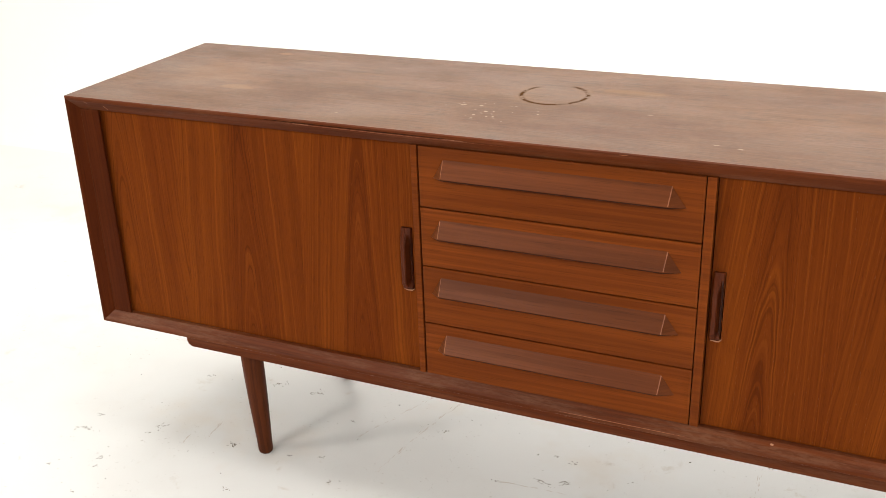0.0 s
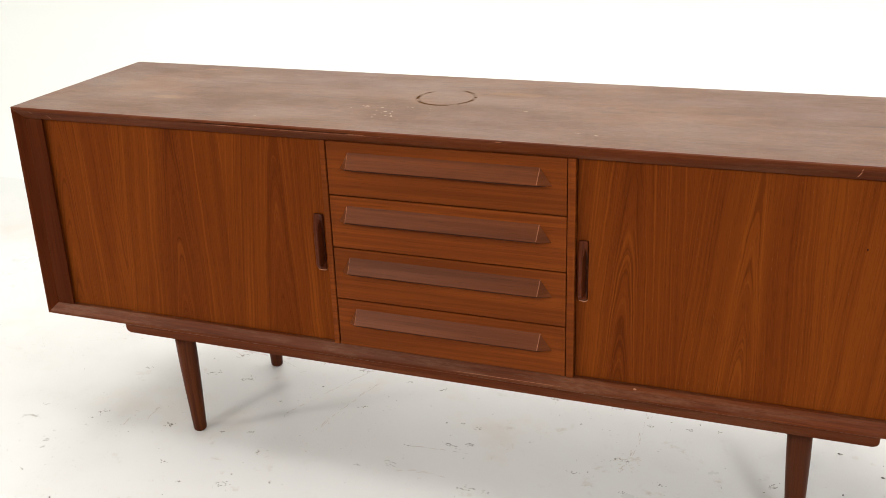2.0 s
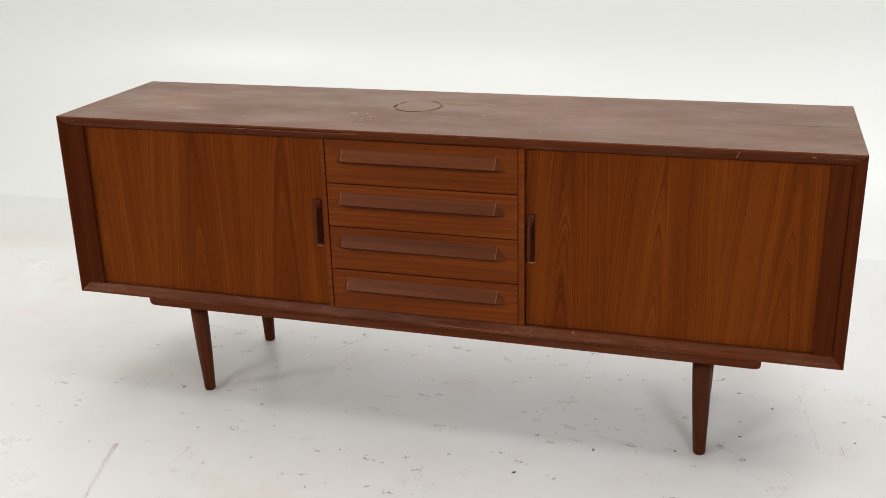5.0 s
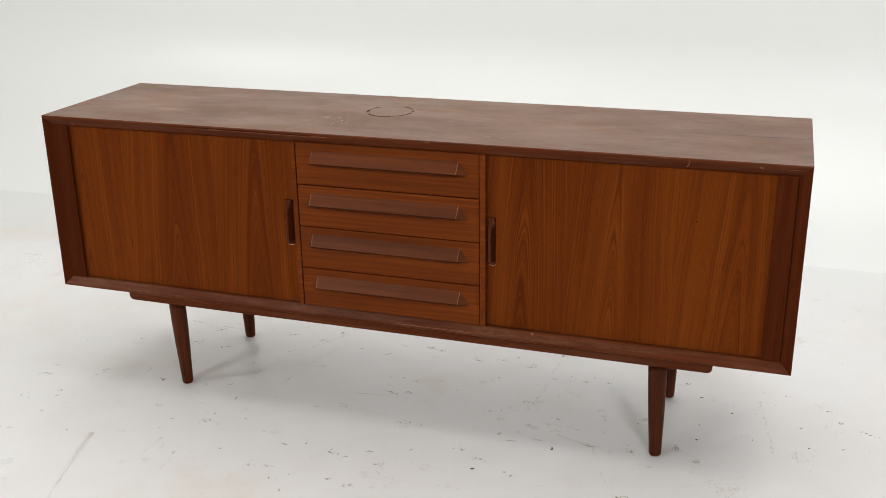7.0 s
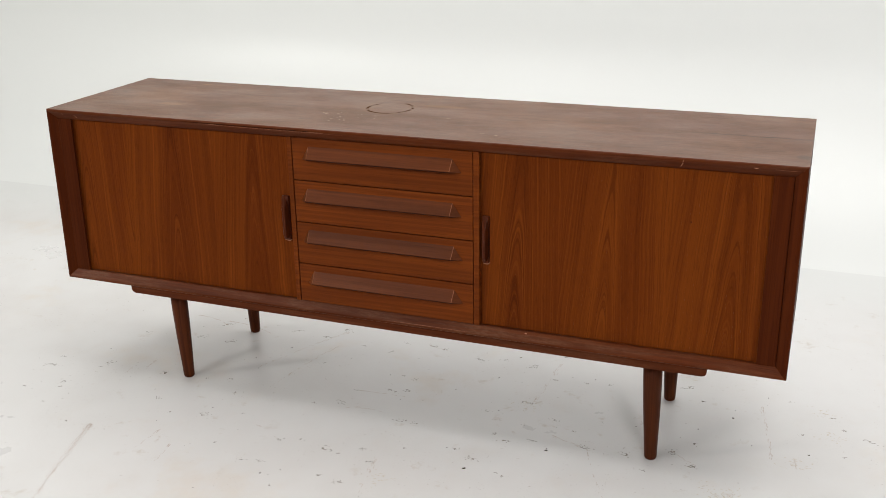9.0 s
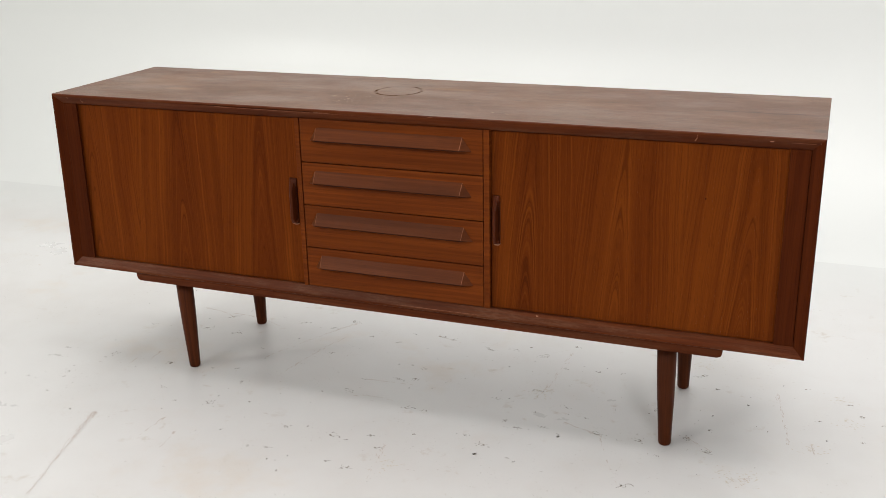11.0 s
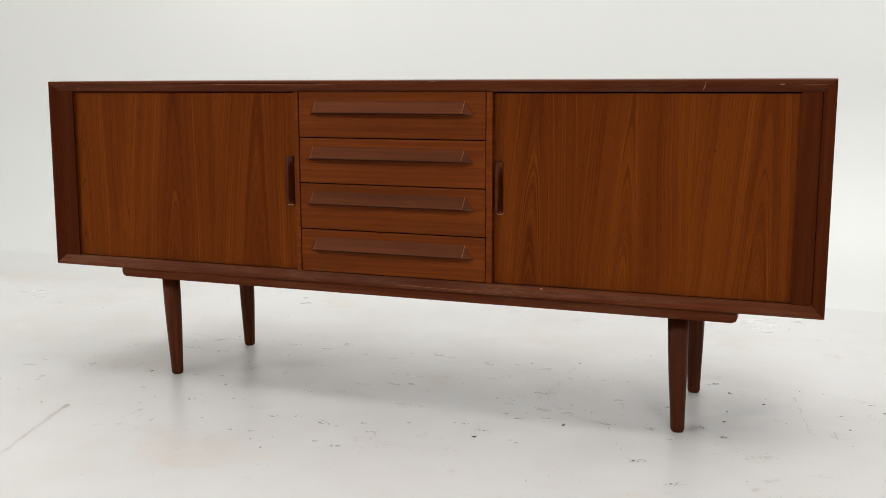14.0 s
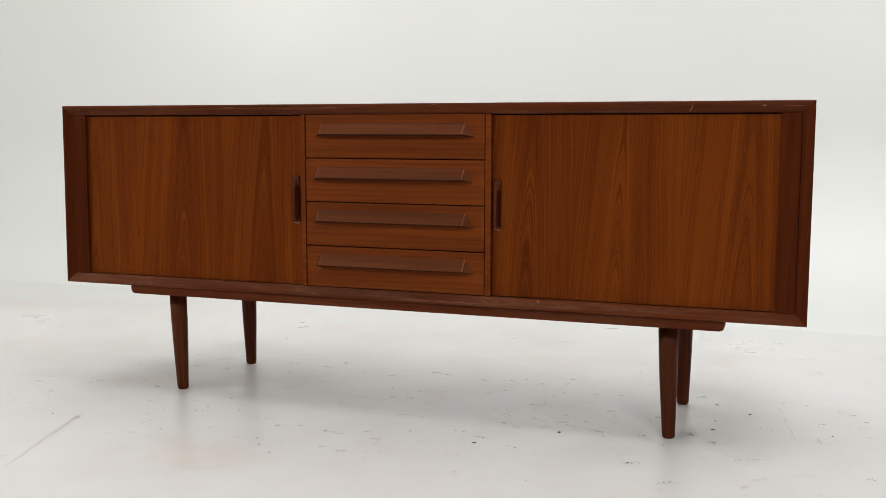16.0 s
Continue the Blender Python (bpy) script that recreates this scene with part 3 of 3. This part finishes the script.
SPECKS = [(-0.97, 0.04), (-1.0, -0.11), (-1.1, -0.14), (-0.98, -0.2), (-0.62, 0.08), (-0.55, 0.1), (-0.55, 0.25), (-0.4, -0.07), (-0.6, -0.13), (-0.74, 0.5), (-0.61, 0.49), (-0.39, -0.23), (-0.28, -0.28), (-0.27, 0.44), (0.22, 0.52), (-0.07, 0.29), (-0.16, 0.16), (-0.24, 0.05), (0.35, 0.13), (0.37, -0.13), (0.35, -0.12), (-0.06, -0.17), (0.09, -0.09), (-0.15, -0.36), (0.35, 0.57), (0.52, 0.43), (0.78, 0.42), (1.01, 0.5), (1.12, 0.44), (1.05, 0.32), (1.15, 0.24), (0.79, 0.18), (0.48, 0.14), (0.69, 0.01)]
SCUFFS = [(-1.13, 0.06), (-0.99, 0.3), (-0.68, -0.07), (-1.01, -0.08), (-0.49, 0.03), (-0.23, -0.27), (-0.17, 0.43), (-0.15, 0.5), (-0.02, 0.5), (0.18, 0.49), (0.35, 0.57), (-0.34, 0.29), (-0.03, 0.28), (0.36, 0.41), (0.07, 0.04), (0.23, 0.17), (0.29, 0.06), (0.39, 0.06), (0.22, -0.05), (-0.24, -0.16), (-0.18, -0.14), (-0.01, -0.13), (0.03, -0.18), (-0.06, -0.28), (0.45, 0.42), (0.63, 0.47), (1.15, 0.38), (0.74, 0.12), (0.42, 0.18), (1.14, -0.08)]
BLISTERS = [(-1.13, 0.0), (-0.96, 0.07), (-0.76, 0.07), (-0.5, -0.11), (-0.8, 0.33), (-0.69, 0.33), (-0.77, 0.44), (-0.53, 0.47), (-0.41, 0.46), (-0.37, 0.53), (-0.06, 0.51), (0.11, 0.47), (0.27, 0.47), (-0.07, 0.19), (-0.03, 0.2), (-0.17, 0.08), (0.02, 0.04), (0.33, 0.25), (0.33, 0.03), (0.27, -0.08), (-0.1, -0.16), (0.0, -0.29), (0.73, 0.49), (1.22, 0.34), (0.8, 0.07), (0.63, 0.07), (0.65, 0.25), (0.53, 0.07), (0.64, -0.15), (0.736, -0.25)]
SMUDGES = [(0.08, -0.25), (0.73, 0.56), (1.09, 0.46), (1.12, 0.33), (1.04, 0.17), (0.85, -0.03), (0.9, -0.03), (0.33, 0.24)]
rng = random.Random(5)
for spots, size in ((SPECKS, 0.5), (SCUFFS, 0.9), (BLISTERS, 1.5)):
    for x, y in spots:
        bm = bmesh.new()
        turn = rng.uniform(-0.5, 0.9)
        for k in range(1 if size < 1 else rng.choice((2, 3))):
            far = 0.011 * size * rng.uniform(-1, 1) if k else 0.0
            crescent(bm, x + far * math.cos(turn), y + far * math.sin(turn), 0.0052 * size * rng.uniform(0.7, 1.3), rng.uniform(0, 6.3), rng.uniform(1.3, 4.2), rng.uniform(0.0012, 0.0027), rng)
        for k in range(round(3 + 4 * size)):
            far, side = 0.012 * size * rng.gauss(0, 0.7), rng.gauss(0, 0.004 * size)
            flake(bm, x + far * math.cos(turn) - side * math.sin(turn), y + far * math.sin(turn) + side * math.cos(turn), rng.uniform(0.002, 0.008), rng.uniform(0.001, 0.0032), turn + rng.gauss(0, 0.7), rng)
        part("scuff", bm, SCUFF, floor)
for x, y in SMUDGES:
    bm = bmesh.new()
    for k in range(28):
        flake(bm, x + rng.gauss(0, 0.022), y + rng.gauss(0, 0.018), rng.uniform(0.003, 0.011), rng.uniform(0.0012, 0.004), rng.uniform(-0.8, 0.8), rng)
    part("smudge", bm, SMUDGE, floor)

# long drag marks: start, bend, end, width
DRAGS = [
    ((-0.764, -0.262), (-0.728, -0.40), (-0.64, -0.66), 0.014, 1.5), ((-0.905, 0.475), (-0.828, 0.478), (-0.762, 0.429), 0.005, 1.1), ((-0.78, 0.465), (-0.693, 0.470), (-0.591, 0.421), 0.004, 0.8),
    ((-0.836, 0.131), (-0.834, 0.103), (-0.829, 0.072), 0.005, 1.0), ((-0.874, 0.062), (-0.874, 0.032), (-0.869, -0.006), 0.004, 0.5), ((-0.569, -0.227), (-0.572, -0.267), (-0.575, -0.34), 0.006, 0.5),
    ((-0.496, -0.279), (-0.488, -0.325), (-0.481, -0.373), 0.006, 0.5), ((-0.362, 0.518), (-0.423, 0.415), (-0.51, 0.20), 0.007, 0.6), ((-0.351, 0.404), (-0.384, 0.286), (-0.41, 0.10), 0.008, 0.4),
    ((-0.157, 0.161), (-0.084, 0.169), (-0.018, 0.170), 0.004, 0.6), ((0.339, 0.296), (0.332, 0.235), (0.326, 0.193), 0.009, 0.7), ((0.348, 0.517), (0.345, 0.422), (0.343, 0.314), 0.010, 0.5),
    ((-0.157, 0.057), (-0.092, 0.079), (-0.039, 0.066), 0.006, 0.4), ((-0.075, 0.511), (-0.03, 0.497), (0.009, 0.487), 0.004, 0.8), ((0.041, -0.153), (0.058, -0.24), (0.067, -0.312), 0.012, 0.4),
    ((0.939, 0.441), (0.966, 0.300), (0.983, 0.172), 0.008, 0.6), ((0.440, 0.098), (0.487, 0.081), (0.561, 0.052), 0.005, 0.7), ((0.744, 0.125), (0.785, 0.087), (0.827, 0.069), 0.004, 0.7),
    ((0.910, -0.009), (0.898, -0.044), (0.886, -0.072), 0.010, 0.9), ((1.034, 0.190), (1.040, 0.160), (1.050, 0.140), 0.012, 1.1),
]
for k in range(5):
    a = Vector((rng.uniform(-1.3, 1.2), rng.uniform(-0.5, 0.6)))
    d = Vector((rng.uniform(-0.12, 0.22), rng.uniform(-0.25, 0.05)))
    DRAGS.append((tuple(a), tuple(a + d * 0.5 + Vector((rng.uniform(-0.01, 0.01), 0.0))), tuple(a + d), 0.004, 0.18))
for a, b, c, width, dense in DRAGS:
    bm = bmesh.new()
    length = (Vector(b) - Vector(a)).length + (Vector(c) - Vector(b)).length
    for k in range(round(length * 320 * dense)):
        f = rng.random() ** 1.5
        p = Vector(a) * (1 - f) ** 2 + Vector(b) * 2 * f * (1 - f) + Vector(c) * f * f
        d = (Vector(b) - Vector(a)) * (1 - f) + (Vector(c) - Vector(b)) * f
        off = rng.gauss(0, 0.33) * width * (1.15 - 0.5 * f)
        side = Vector((-d.y, d.x)).normalized() * off
        flake(bm, p.x + side.x, p.y + side.y, rng.uniform(0.006, 0.022), rng.uniform(0.0005, 0.0018), math.atan2(d.y, d.x) + rng.uniform(-0.1, 0.1), rng)
    part("drag_mark", bm, STREAK, floor)

bm = bmesh.new()
for k in range(520):
    x, y = rng.uniform(-1.7, 1.6), rng.uniform(-1.2, 1.3)
    if noise.noise((x * 2.3, y * 2.3, 4.0)) < rng.uniform(-0.3, 0.35):
        continue
    flake(bm, x, y, rng.uniform(0.0015, 0.006), rng.uniform(0.0008, 0.0026), rng.uniform(-1.2, 1.2), rng)
tagged(part("paint_flecks", bm, SCUFF, floor), kind="stuff")

# dark crumbs lying about
CRUMBS = [(0.27, -0.13), (0.44, 0.02), (0.87, 0.35), (-0.84, -0.27), (-0.84, 0.4), (-0.5, -0.07), (-0.2, -0.32), (-0.48, 0.35), (-0.11, 0.28), (0.2, 0.37), (0.26, 0.18), (-0.16, -0.29), (0.47, 0.45), (0.95, 0.5), (0.93, 0.22), (1.07, 0.22), (0.79, 0.26), (0.79, 0.18), (0.78, 0.42), (0.636, -0.15), (0.438, 0.03), (0.02, 1.09), (-0.74, 0.81)]
bm = bmesh.new()
for k, (x, y) in enumerate(CRUMBS + [(rng.uniform(-1.5, 1.5), rng.uniform(-0.9, 1.1)) for _ in range(45)]):
    size = rng.uniform(0.0044, 0.0052) if k < 3 else rng.uniform(0.0018, 0.0032) if k < len(CRUMBS) else rng.uniform(0.001, 0.0018)
    turn = rng.uniform(0, 3.1)
    for v in bmesh.ops.create_icosphere(bm, subdivisions=1, radius=1.0)["verts"]:
        u, w = v.co.x * size * rng.uniform(0.9, 1.5), v.co.y * size * rng.uniform(0.4, 0.8)
        v.co = Vector((x + u * math.cos(turn) - w * math.sin(turn), y + u * math.sin(turn) + w * math.cos(turn), 0.0004 + size * 0.35 * (v.co.z * rng.uniform(0.7, 1.0) + 0.9)))
tagged(part("crumbs", bm, CRUMB), "dark crumbs strewn over the white studio floor", "debris", kind="stuff")
